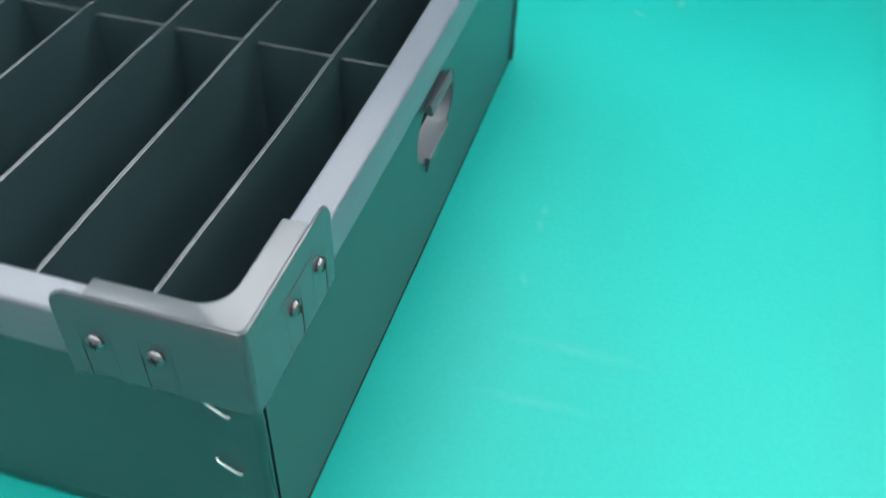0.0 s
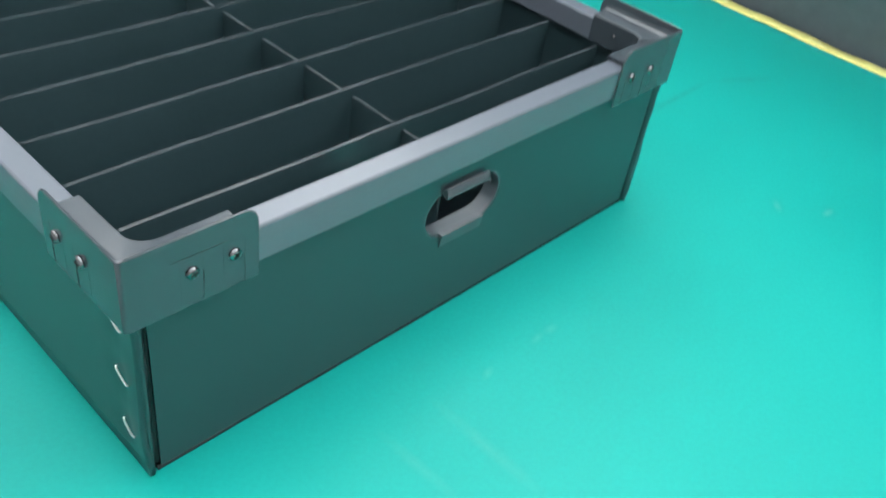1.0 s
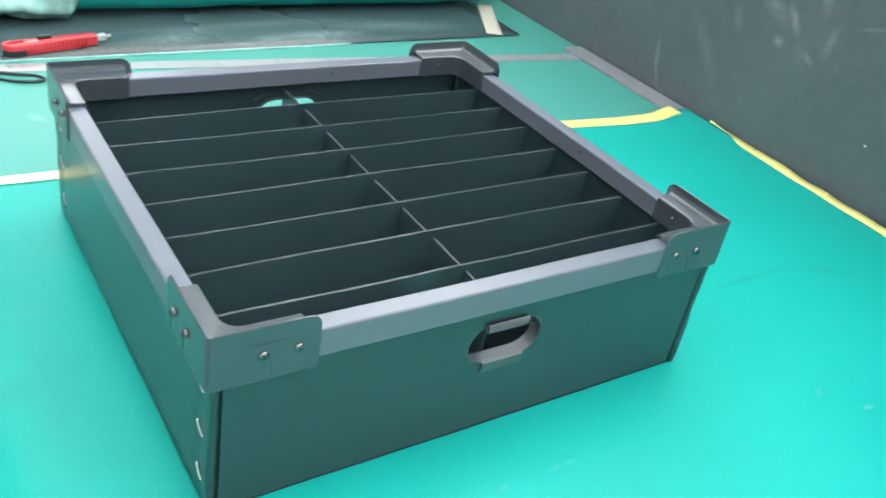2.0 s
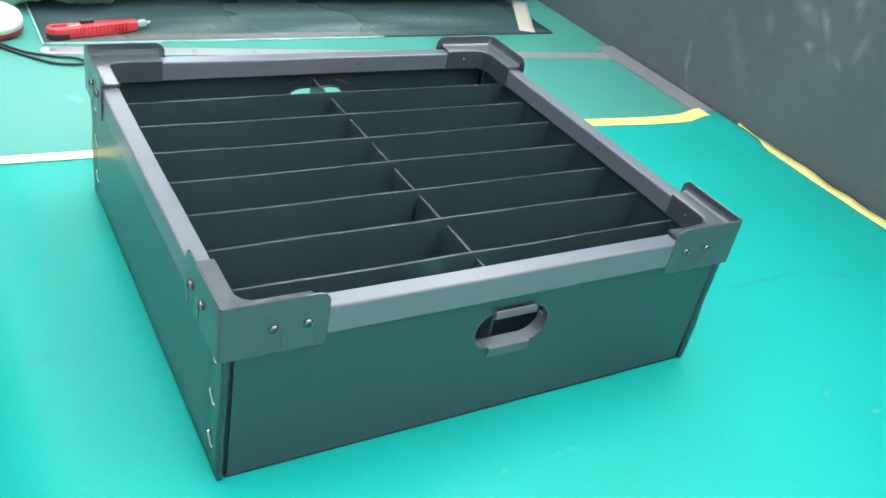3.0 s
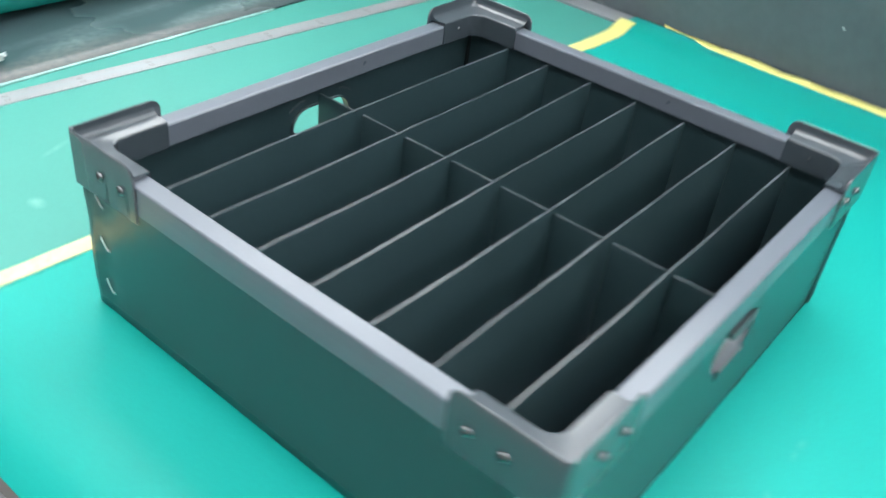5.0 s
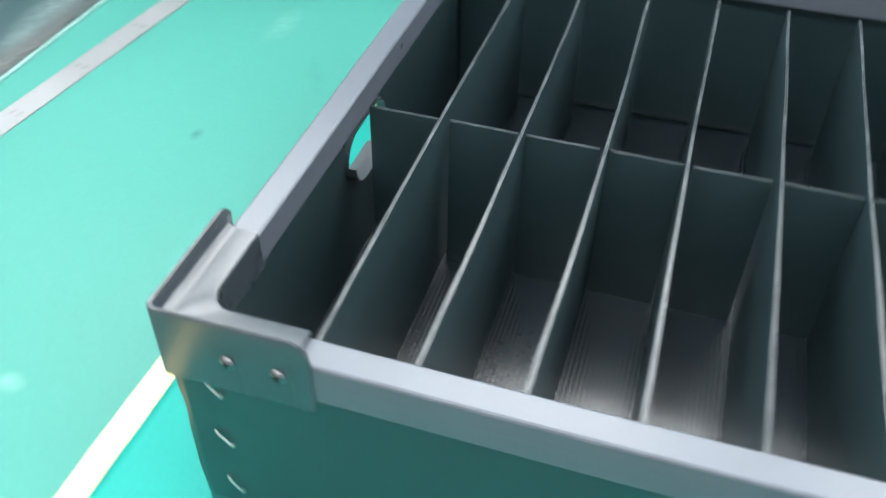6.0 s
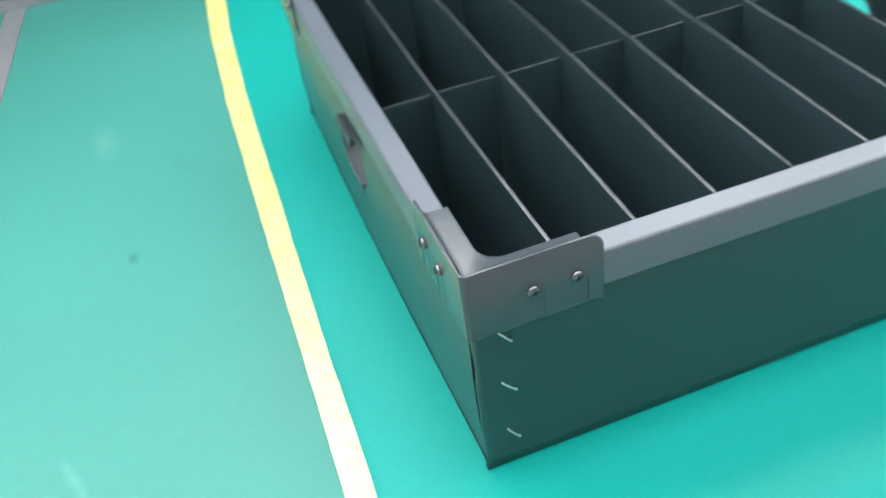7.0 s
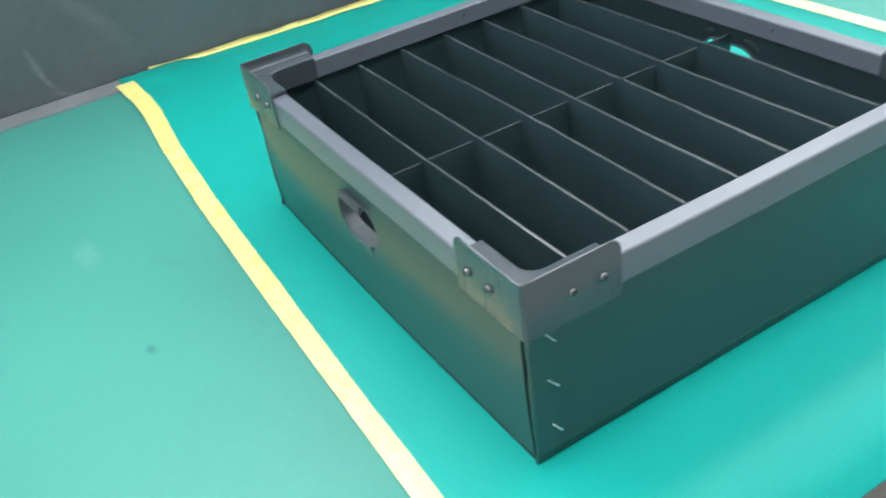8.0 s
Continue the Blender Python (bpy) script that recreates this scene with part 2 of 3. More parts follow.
def joined(bm, other, m=None):
    if m is not None:
        bmesh.ops.transform(other, matrix=m, verts=other.verts)
    me = bpy.data.meshes.new("joint")
    other.to_mesh(me)
    other.free()
    bm.from_mesh(me)
    bpy.data.meshes.remove(me)


def prism(outline, z0, z1, holes=(), m=None):
    """A flat plate with any outline and holes, from z0 to z1; m turns it into place."""
    bm = bmesh.new()
    edges = []
    for loop in (outline, *holes):
        vs = [bm.verts.new((x, y, z0)) for x, y in loop]
        edges += [bm.edges.new((vs[i], vs[(i + 1) % len(vs)])) for i in range(len(vs))]
    bmesh.ops.triangle_fill(bm, edges=edges, use_beauty=True)
    got = bmesh.ops.extrude_face_region(bm, geom=bm.faces[:])
    for v in got["geom"]:
        if isinstance(v, bmesh.types.BMVert):
            v.co.z = z1
    if m is not None:
        bmesh.ops.transform(bm, matrix=m, verts=bm.verts)
    return bm


def stadium(cx, cy, w, h, n=10):
    r = h / 2
    pts = []
    for side, a0 in ((1, -90), (-1, 90)):
        for i in range(n + 1):
            a = radians(a0 + 180 * i / n)
            pts.append((cx + side * (w / 2 - r) + r * math.cos(a), cy + r * math.sin(a)))
    return pts


def rounded(x0, y0, x1, y1, r, n=5):
    pts = []
    for cx, cy, a0 in ((x1 - r, y1 - r, 0), (x0 + r, y1 - r, 90), (x0 + r, y0 + r, 180), (x1 - r, y0 + r, 270)):
        pts += [(cx + r * math.cos(radians(a0 + 90 * i / n)), cy + r * math.sin(radians(a0 + 90 * i / n))) for i in range(n + 1)]
    return pts


def swept(rows, caps=None):
    """Skin over rows of points (each row a ring, closed round), capped at the ends."""
    bm = bmesh.new()
    rings = [[bm.verts.new(p) for p in row] for row in rows]
    k = len(rings[0])
    for a, b in zip(rings, rings[1:]):
        for j in range(k):
            bm.faces.new((a[j], a[(j + 1) % k], b[(j + 1) % k], b[j]))
    for cap in caps or [range(k)]:
        bm.faces.new([rings[0][j] for j in cap][::-1])
        bm.faces.new([rings[-1][j] for j in cap])
    return bm


def tube(points, r, n=8):
    """A round cord through points, with smooth bends."""
    pts = [Vector(p) for p in points]
    fine = []
    for i in range(len(pts) - 1):
        a, b, c, d = pts[max(i - 1, 0)], pts[i], pts[i + 1], pts[min(i + 2, len(pts) - 1)]
        for s in range(6):
            t = s / 6
            fine.append(0.5 * (2 * b + (c - a) * t + (2 * a - 5 * b + 4 * c - d) * t * t + (3 * b - a - 3 * c + d) * t ** 3))
    fine.append(pts[-1])
    rows = []
    for i, p in enumerate(fine):
        d = (fine[min(i + 1, len(fine) - 1)] - fine[max(i - 1, 0)]).normalized()
        s = d.cross(Vector((0, 0, 1)))
        s = s.normalized() if s.length > 1e-4 else Vector((1, 0, 0))
        u = s.cross(d)
        rows.append([p + r * (math.cos(2 * math.pi * j / n) * s + math.sin(2 * math.pi * j / n) * u) for j in range(n)])
    return swept(rows)


def lathe(profile, n=48):
    rows = [[(r * math.cos(2 * math.pi * j / n), r * math.sin(2 * math.pi * j / n), z) for j in range(n)] for r, z in profile]
    return swept(rows)


def between(keys, s):
    """The value at s on a line of (s, value) keys."""
    for (a, u), (b, v) in zip(keys, keys[1:]):
        if s <= b:
            t = min(max((s - a) / (b - a), 0), 1)
            return u + (v - u) * t
    return keys[-1][1]


# ---- the unseen hall, added around the table ----
HX0, HX1, HY0, HY1, FLOOR_Z, TOP = -3.6, 4.4, -3.8, 4.6, -0.76, 2.45
tagged(part("floor", box(HX0, HY0, FLOOR_Z - 0.1, HX1, HY1, FLOOR_Z), CONCRETE), "light grey painted concrete workshop floor", "floor", kind="structure")
tagged(part("ceiling", box(HX0 - 0.2, HY0 - 0.2, TOP, HX1 + 0.2, HY1 + 0.2, TOP + 0.15), CEIL), "plain white painted workshop ceiling", "ceiling", kind="structure")
WIN = [(-2.4, -0.9), (0.1, 1.6), (2.4, 3.7)]
WZ0, WZ1 = 0.85, 2.35


def wall_with_windows(y0, y1):
    bm = bmesh.new()
    box(HX0, y0, FLOOR_Z, HX1, y1, WZ0, bm=bm)
    box(HX0, y0, WZ1, HX1, y1, TOP, bm=bm)
    xs = [HX0] + [v for w in WIN for v in w] + [HX1]
    for a, b in zip(xs[::2], xs[1::2]):
        box(a, y0, WZ0, b, y1, WZ1, bm=bm)
    return bm


tagged(part("wall_north", wall_with_windows(HY1, HY1 + 0.2), PAINT), "dark grey painted wall with window openings", "wall", kind="structure")
tagged(part("wall_south", box(HX0, HY0 - 0.2, FLOOR_Z, HX1, HY0, TOP), WALL_BOUNCE), "unseen off-white wall added to bounce light on the crate", "wall", kind="structure")
tagged(part("wall_west", box(HX0 - 0.2, HY0 - 0.2, FLOOR_Z, HX0, HY1 + 0.2, TOP), WALL_BOUNCE), "unseen off-white wall added to bounce light on the crate", "wall", kind="structure")
tagged(part("wall_east", box(HX1, HY0 - 0.2, FLOOR_Z, HX1 + 0.2, HY1 + 0.2, TOP), PAINT), "dark grey painted plain wall", "wall", kind="structure")
for k, (a, b) in enumerate(WIN):
    win = tagged(thing("window_%d" % (k + 1), "white framed two-pane window in the wall", "window", at=pose(0, 0, 0)), kind="structure")
    frame_bm = bmesh.new()
    for x0, z0, x1, z1 in ((a, WZ0, a + 0.05, WZ1), (b - 0.05, WZ0, b, WZ1), (a + 0.05, WZ0, b - 0.05, WZ0 + 0.05), (a + 0.05, WZ1 - 0.05, b - 0.05, WZ1), ((a + b) / 2 - 0.025, WZ0 + 0.05, (a + b) / 2 + 0.025, WZ1 - 0.05)):
        box(x0, HY1 + 0.06, z0, x1, HY1 + 0.12, z1, bm=frame_bm)
    part("window_frame", frame_bm, WHITE, win)
    for x0, x1 in ((a + 0.05, (a + b) / 2 - 0.025), ((a + b) / 2 + 0.025, b - 0.05)):
        part("pane", box(x0, HY1 + 0.087, WZ0 + 0.05, x1, HY1 + 0.093, WZ1 - 0.05), GLASS, win).visible_shadow = False
    # added area lamp in the opening, in place of the sky's light
    lamp = bpy.data.lights.new("window_daylight", "AREA")
    lamp.shape, lamp.size, lamp.size_y, lamp.energy, lamp.color = "RECTANGLE", b - a - 0.1, WZ1 - WZ0 - 0.1, WINDOW_POWER, (0.93, 0.97, 1.0)
    lob = new("window_daylight", lamp)
    lob.matrix_basis = look(((a + b) / 2, HY1 + 0.03, (WZ0 + WZ1) / 2), ((a + b) / 2, 0, (WZ0 + WZ1) / 2))

# unseen panels, set out to suit the highlights on crate and mat
first = None
for lamp_x in (-1.3, 0.0, 1.35, 2.0, 2.65):
    for iy in range(4):
        m = pose(lamp_x, -2.75 + 1.65 * iy, TOP - 0.07)
        if first is None:
            first = thing("ceiling_light", "white ceiling light panel, switched on", "ceiling light", "ceiling lights", m)
            rim_bm = prism(rounded(-0.32, -0.68, 0.32, 0.68, 0.02), 0.0, 0.07, [rounded(-0.28, -0.64, 0.28, 0.64, 0.01)])
            part("frame", rim_bm, WHITE, first)
            part("diffuser", box(-0.28, -0.64, 0.01, 0.28, 0.64, 0.02), PANEL, first)
        else:
            copy_thing(first, m)

# ---- the table, mats, bar and board ----
TX0, TX1, TY0, TY1 = -0.16, 1.124, -1.1, 1.75
table = thing("work_table", "long work table with a dark edged top, covered by teal mats", "table", at=pose(0, 0, FLOOR_Z))
part("tabletop", box(TX0 + 0.004, TY0, 0.717, TX1, TY1, 0.755, 0.003), WOOD, table)
for x in (TX0 + 0.06, TX1 - 0.06):
    for y in (TY0 + 0.08, TY1 - 0.08):
        part("leg", box(x - 0.025, y - 0.025, 0, x + 0.025, y + 0.025, 0.717, 0.003), BLACK, table)

BAR_X0, BAR_X1 = 1.072, 1.119
EDGE_Y = 0.578


TAPE_KEYS = [(-0.16, 0.5825), (-0.09, 0.581), (0.03, 0.5785), (0.20, 0.5752), (0.42, 0.5695), (0.60, 0.5645), (0.80, 0.554), (0.94, 0.541), (1.01, 0.5395), (1.084, 0.547)]


def hump(x, y):
    """Height of the front mat where it climbs over the bar at its end."""
    s = min(max((x - 1.03) / 0.04, 0), 1)
    t = min(max((y - 0.38) / 0.1, 0), 1)
    return 0.0055 * s * s * (3 - 2 * s) * t * t * (3 - 2 * t)


def mat_sheet(xs, ys, top, thick):
    rows = []
    for x in xs:
        rows.append([(x, y, top(x, y)) for y in ys] + [(x, y, top(x, y) - thick) for y in reversed(ys)])
    return swept(rows)


def edge_under_tape(bm):
    """Draws the far edge of the front mat along the middle of the tape."""
    for v in bm.verts:
        if v.co.y > 0.45:
            edge = between(TAPE_KEYS, v.co.x) + 0.003
            v.co.y = 0.45 + (v.co.y - 0.45) * (edge - 0.45) / (EDGE_Y - 0.002 - 0.45)
    return bm


xs = [TX0 + 0.1 * i for i in range(12)] + [1.0 + 0.0115 * i for i in range(11)]
SEAM_Y = -0.380
ys = [SEAM_Y + 0.001] + [-0.3 + 0.1 * i for i in range(6)] + [0.25 + 0.0234 * i for i in range(14)] + [EDGE_Y - 0.002]
ys = sorted({round(y, 4) for y in ys if y < EDGE_Y})
tagged(part("mat_front", edge_under_tape(mat_sheet(xs, ys, hump, 0.002)), MAT_FRONT, smooth=40), "saturated teal rubber work mat under the crate", "mat", kind="structure")
tagged(part("mat_back", box(TX0, EDGE_Y - 0.07, -0.0045, TX1 - 0.004, TY1, -0.0022, 0.0005), MAT_BACK), "paler teal rubber work mat", "mat", kind="structure")
tagged(part("mat_side", box(TX0, TY0, -0.0045, TX1 - 0.004, SEAM_Y - 0.001, -0.0003, 0.0005), MAT_BACK), "paler teal rubber work mat", "mat", kind="structure")
bar = tagged(part("edge_bar", box(BAR_X0, 0.44, -0.0022, BAR_X1, 0.868, 0.003, 0.0007), BAR), "flat dull aluminium bar along the board's foot", "metal bar")
tagged(part("board", box(TX1, TY0 - 0.2, -0.05, TX1 + 0.018, TY1 + 0.25, 0.95, 0.001), BOARD), "tall matt black board with pale scuffs standing behind the table", "board", kind="structure")


def ribbon(keys, width, lift, n=160, seed=0, start=0.0, end=1.0):
    """A tape along x(s) or y(s): keys give its middle line; uneven edges, lying on what is below it."""
    rows = []
    for i in range(n + 1):
        s = start + (end - start) * i / n
        c = between(keys, s)
        w = between(width, s) * (1 + 0.05 * noise.noise(Vector((s * 9, seed, 0)))) / 2
        e = 0.0006 * noise.noise(Vector((s * 30, seed + 5, 0)))
        z = lift(s, c)
        rows.append([(s, c - w + e, z), (s, c + w + e, z), (s, c + w + e, z - 0.0004), (s, c - w + e, z - 0.0004)])
    return swept(rows)


tagged(part("floor_tape", ribbon(TAPE_KEYS, [(-0.16, 0.0195), (0.05, 0.0203), (0.25, 0.0213), (0.42, 0.0233), (0.75, 0.0248), (0.9, 0.0275), (1.084, 0.031)], lambda s, c: hump(s, 0.55) + 0.0012, start=-0.16, end=1.084), TAPE),
       "yellow adhesive tape over the seam between two teal mats", "adhesive tape")

tagged(part("floor_tape", ribbon([(-0.16, -0.378), (0.4, -0.378), (0.8, -0.376), (1.05, -0.379)], [(-0.16, 0.028), (1.05, 0.028)], lambda s, c: 0.0012, seed=7, start=-0.16, end=1.05), TAPE),
       "yellow adhesive tape over the seam between two teal mats", "adhesive tape")

# crinkled tape along the mat's edge at the board's foot
EDGE_KEYS = [(-1.0, 1.089), (-0.5, 1.092), (-0.05, 1.093), (0.06, 1.094), (0.12, 1.096), (0.2, 1.099), (0.3, 1.103), (0.4, 1.108), (0.495, 1.12)]
rows = []
for i in range(221):
    s = -1.0 + 1.495 * i / 220
    c = between(EDGE_KEYS, s) + 0.0012 * noise.noise(Vector((s * 9, 3, 0)))
    w = 0.0118 * (1 + 0.25 * noise.noise(Vector((s * 5, 9, 0)))) * min(1, 0.12 + (0.495 - s) / 0.12)
    lift = 0.0012 + 0.002 * max(0, noise.noise(Vector((s * 11, 20, 0))))
    inner, outer = (c - w * 0.5, s, lift), (min(c + w * 0.9, 1.1225), s, lift + 0.004 + 0.003 * noise.noise(Vector((s * 17, 31, 0))))
    rows.append([inner, outer, (outer[0], s, outer[2] - 0.0006), (inner[0], s, inner[2] - 0.0006)])
tagged(part("edge_tape", swept(rows), TAPE, smooth=60), "crinkled yellow tape along the mat's edge by the black board", "adhesive tape")

# ---- the crate ----
W, D = 0.54, 0.495
PX, PY, PT = 0.006, 0.006, 0.005
RIM_TOP, RIM_LOW = 0.1675, 0.1412
crate = thing("divider_crate", "black twin-wall plastic crate with grey rim standing on teal mat", "storage crate", at=pose(0, 0, 0))
HANDLE_Z, HANDLE_W, HANDLE_H = 0.102, 0.084, 0.044
HANDLE_F, HANDLE_B = 0.2790, 0.279
UP = Matrix(((1, 0, 0, 0), (0, 0, 1, 0), (0, 1, 0, 0), (0, 0, 0, 1)))


def lifted_inside(ob, inward):
    """Gives a panel's inner side the paler sheet, with the inside's glare in its colour."""
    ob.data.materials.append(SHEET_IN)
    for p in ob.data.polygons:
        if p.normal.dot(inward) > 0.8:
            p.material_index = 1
    return ob


def bowed(bm, y, out, amount):
    """Cuts an upright panel into strips and lets it belly outwards between its rim and its foot."""
    for k in range(1, 16):
        bmesh.ops.bisect_plane(bm, geom=bm.verts[:] + bm.edges[:] + bm.faces[:], plane_co=(0, 0, 0.1650 * k / 16), plane_no=(0, 0, 1))
    for k in range(1, 8):
        bmesh.ops.bisect_plane(bm, geom=bm.verts[:] + bm.edges[:] + bm.faces[:], plane_co=((0.03, 0.08, 0.17, 0.27, 0.37, 0.46, 0.51)[k - 1], 0, 0), plane_no=(1, 0, 0))
    for v in bm.verts:
        v.co.y += out * belly(v.co.x, v.co.z, amount)
    return bm


def belly(x, z, amount):
    """How far a panel stands out: most at half height, and a little along its foot."""
    up = min(max(z / 0.165, 0), 1)
    return amount * (math.sin(math.pi * up) * min(1, 0.55 + min(x, W - x) * 6) + 0.75 * (1 - up) * math.sin(math.pi * min(max(x / W, 0), 1)))


BOW_F, BOW_B = 0.0008, 0.0042
foot = [0.0105 + (W - 0.021) * k / 12 for k in range(13)]
outline = [(x, 0.0108 - belly(x, 0.0, BOW_F)) for x in foot] + [(x, D - 0.0108 + belly(x, 0.0, BOW_B)) for x in reversed(foot)]
part("base", prism(outline, 0.0, 0.005), SHEET_FLOOR, crate)
for name, cx, y, out, amount in (("front_panel", HANDLE_F, PY, -1, BOW_F), ("back_panel", HANDLE_B, D - PY - PT, 1, BOW_B)):
    start, end = (0.0152, W - 0.0138) if out < 0 else (0.0130, W - 0.0130)
    outline = [(start, 0.0016), (end, 0.0016), (end, 0.1650), (start, 0.1650)]
    bm = bowed(prism(outline, y, y + PT, [stadium(cx, HANDLE_Z, HANDLE_W, HANDLE_H)], UP), y, out, amount)
    lifted_inside(part(name, bm, SHEET, crate, smooth=30), Vector((0, 1 if y < 0.2 else -1, 0)))


# near-black strip: the dark line along the panel's foot is put into its colour
for name, y, out, amount in (("foot_fold", PY - 0.0005, -1, BOW_F), ("foot_fold", D - PY + 0.0005, 1, BOW_B)):
    rows = []
    for x in [0.0126 + (W - 0.0252) * k / 16 for k in range(17)]:
        face = y + out * (belly(x, 0.002, amount) + 0.0003 * noise.noise(Vector((x * 14, y, 0))))
        rows.append([(x, face, 0.0004), (x, face, 0.0022), (x, face - out * 0.0012, 0.0034 + 0.0005 * noise.noise(Vector((x * 20, y, 3)))), (x, face - out * 0.003, 0.0034), (x, face - out * 0.003, 0.0004)])
    part(name, swept(rows), SEAM_DARK, crate, "dark folded foot of the panel")


def side_panel(x, out):
    """A side sheet whose cut ends show at the corners, a little wavy and bowed near its staples."""
    zs = [0.0012 + (0.1650 - 0.0012) * i / 14 for i in range(15)]
    ysl = [0.0035, 0.008, 0.014, 0.02, 0.026, 0.034, 0.05, 0.09, 0.17, 0.25, 0.33, 0.41, 0.445, 0.461, 0.469, 0.475, 0.481, 0.487, 0.4915]
    bm = bmesh.new()

    def grid(off):
        g = []
        for y in ysl:
            col = []
            for z in zs:
                near = min(y - 0.0035, 0.4915 - y)
                flare = 0.0022 * max(0, 1 - near / 0.02) * (0.5 + noise.noise(Vector((z * 22, y * 4, 1.5)))) * min(1, z / 0.02)
                dent = -0.0016 * math.exp(-((near - 0.021) / 0.005) ** 2) * (0.5 + 0.5 * math.cos((z - 0.03) / 0.0475 * 2 * math.pi))
                col.append(bm.verts.new((x + out * (flare + dent) + off, y + (0.0026 * noise.noise(Vector((z * 32, y, 7))) if near < 0.001 else 0), z)))
            g.append(col)
        return g
    a, b = grid(0), grid(-out * 0.0036)
    for g in (a, b):
        for i in range(len(ysl) - 1):
            for j in range(len(zs) - 1):
                bm.faces.new((g[i][j], g[i + 1][j], g[i + 1][j + 1], g[i][j + 1]))
    for i in range(len(ysl) - 1):
        for j in (0, len(zs) - 1):
            bm.faces.new((a[i][j], a[i + 1][j], b[i + 1][j], b[i][j]))
    for j in range(len(zs) - 1):
        for i in (0, len(ysl) - 1):
            bm.faces.new((a[i][j], a[i][j + 1], b[i][j + 1], b[i][j]))
    return bm


lifted_inside(part("side_panel", side_panel(PX, -1), SHEET, crate, smooth=50), Vector((1, 0, 0)))
lifted_inside(part("side_panel", side_panel(W - PX, 1), SHEET, crate, smooth=50), Vector((-1, 0, 0)))
# near-black filler: the shade in the open corner slit is put into its colour
for x0, x1 in ((PX + 0.0040, PX + 0.0098), (W - PX - 0.0098, W - PX - 0.0040)):
    for y0, y1, more in ((PY + 0.0012, PY + 0.0045, 0.0036), (D - PY - 0.0045, D - PY - 0.0012, 0.0)):
        part("slit_fill", box(x0 - (more if x0 > 0.2 else 0), y0, 0.006, x1 + (0 if x0 > 0.2 else more), y1, 0.165, 0.0004), SEAM_DARK, crate, "near-black strip for the shade in the corner slit")


def corner_flap(side):
    """The end of a side sheet turned round the front corner, its cut edge wavy."""
    rows = []
    for i in range(29):
        z = 0.0012 + 0.1638 * i / 28
        edge = 0.0112 + 0.0020 * z / 0.165 + 0.0016 * noise.noise(Vector((z * 38, side, 2))) + 0.0006 * noise.noise(Vector((z * 120, side, 6)))
        lift = 0.0007 * noise.noise(Vector((z * 30, side, 9)))
        ring = [(0.0072, 0.0031), (0.0094, 0.0034), (edge, 0.0056 + lift), (edge, 0.0074 + lift), (0.0072, 0.0070)]
        rows.append([(x if side < 0 else W - x, y, z) for x, y in ring])
    return swept(rows)


for side in (-1, 1):
    part("corner_flap", corner_flap(side), SHEET, crate, "wavy cut flap of black sheet at the corner", smooth=40)

# rim: an inverted channel on each side
PROFILE = [(0.0018, RIM_LOW), (0.0016, 0.155), (0.0018, RIM_TOP - 0.0018), (0.0024, RIM_TOP - 0.0006), (0.0036, RIM_TOP), (0.0186, RIM_TOP), (0.0198, RIM_TOP - 0.0006), (0.0203, RIM_TOP - 0.0018),
           (0.0203, 0.1465), (0.0187, 0.1465), (0.0187, 0.1645), (0.0034, 0.1650), (0.0034, RIM_LOW)]
for length, m in ((W, pose(0, 0, 0)), (D, pose(W, 0, 0, 0, 0, 90)), (W, pose(W, D, 0, 0, 0, 180)), (D, pose(0, D, 0, 0, 0, -90))):
    ends = [0.021 + (length - 0.042) * i / 16 for i in range(17)]
    rows = [[(x, u + 0.0007 * noise.noise(Vector((x * 6, length, 0))) * min(1, (x - 0.021) * 30, (length - 0.021 - x) * 30), z) for u, z in PROFILE] for x in ends]
    part("rim", swept(rows), RIM, crate, "grey plastic rim channel", at=m)

# corner brackets
LEG, LOW, LIP, PLATE = 0.0885, 0.1335, 0.1842, 0.1717
SECTION = [(0.0, LOW, 0), (0.0, 0.150, 0), (0.0, 0.1720, 0), (0.0, 0.1757, 0.0004), (0.0, 0.1795, 0.0022), (0.0, 0.1825, 0.0052), (0.0002, LIP - 0.0003, 0.0090), (0.0009, LIP, 0.0095),
           (0.0017, LIP - 0.0003, 0.0092), (0.0020, 0.1818, 0.0050), (0.0024, 0.1778, 0.0016), (0.0024, 0.1778, 0.0075), (0.0036, 0.1745, 0.0076), (0.0060, 0.1725, 0.0078), (0.0090, PLATE, 0.0080), (0.0200, PLATE, 0.0080), (0.0212, 0.1713, 0.0080), (0.0219, 0.1700, 0.0080),
           (0.0221, 0.1460, 0.0080), (0.0207, 0.1460, 0.0080), (0.0205, 0.1688, 0.0080), (0.0022, 0.1690, 0.0078), (0.0014, 0.1675, 0.0004), (0.0014, LOW, 0.0004)]
CAPS = [(0, 1, 2, 22, 23), (2, 3, 10, 22), (3, 4, 9, 10), (4, 5, 9), (5, 6, 8, 9), (6, 7, 8), (10, 11, 21, 22), tuple(range(11, 22))]


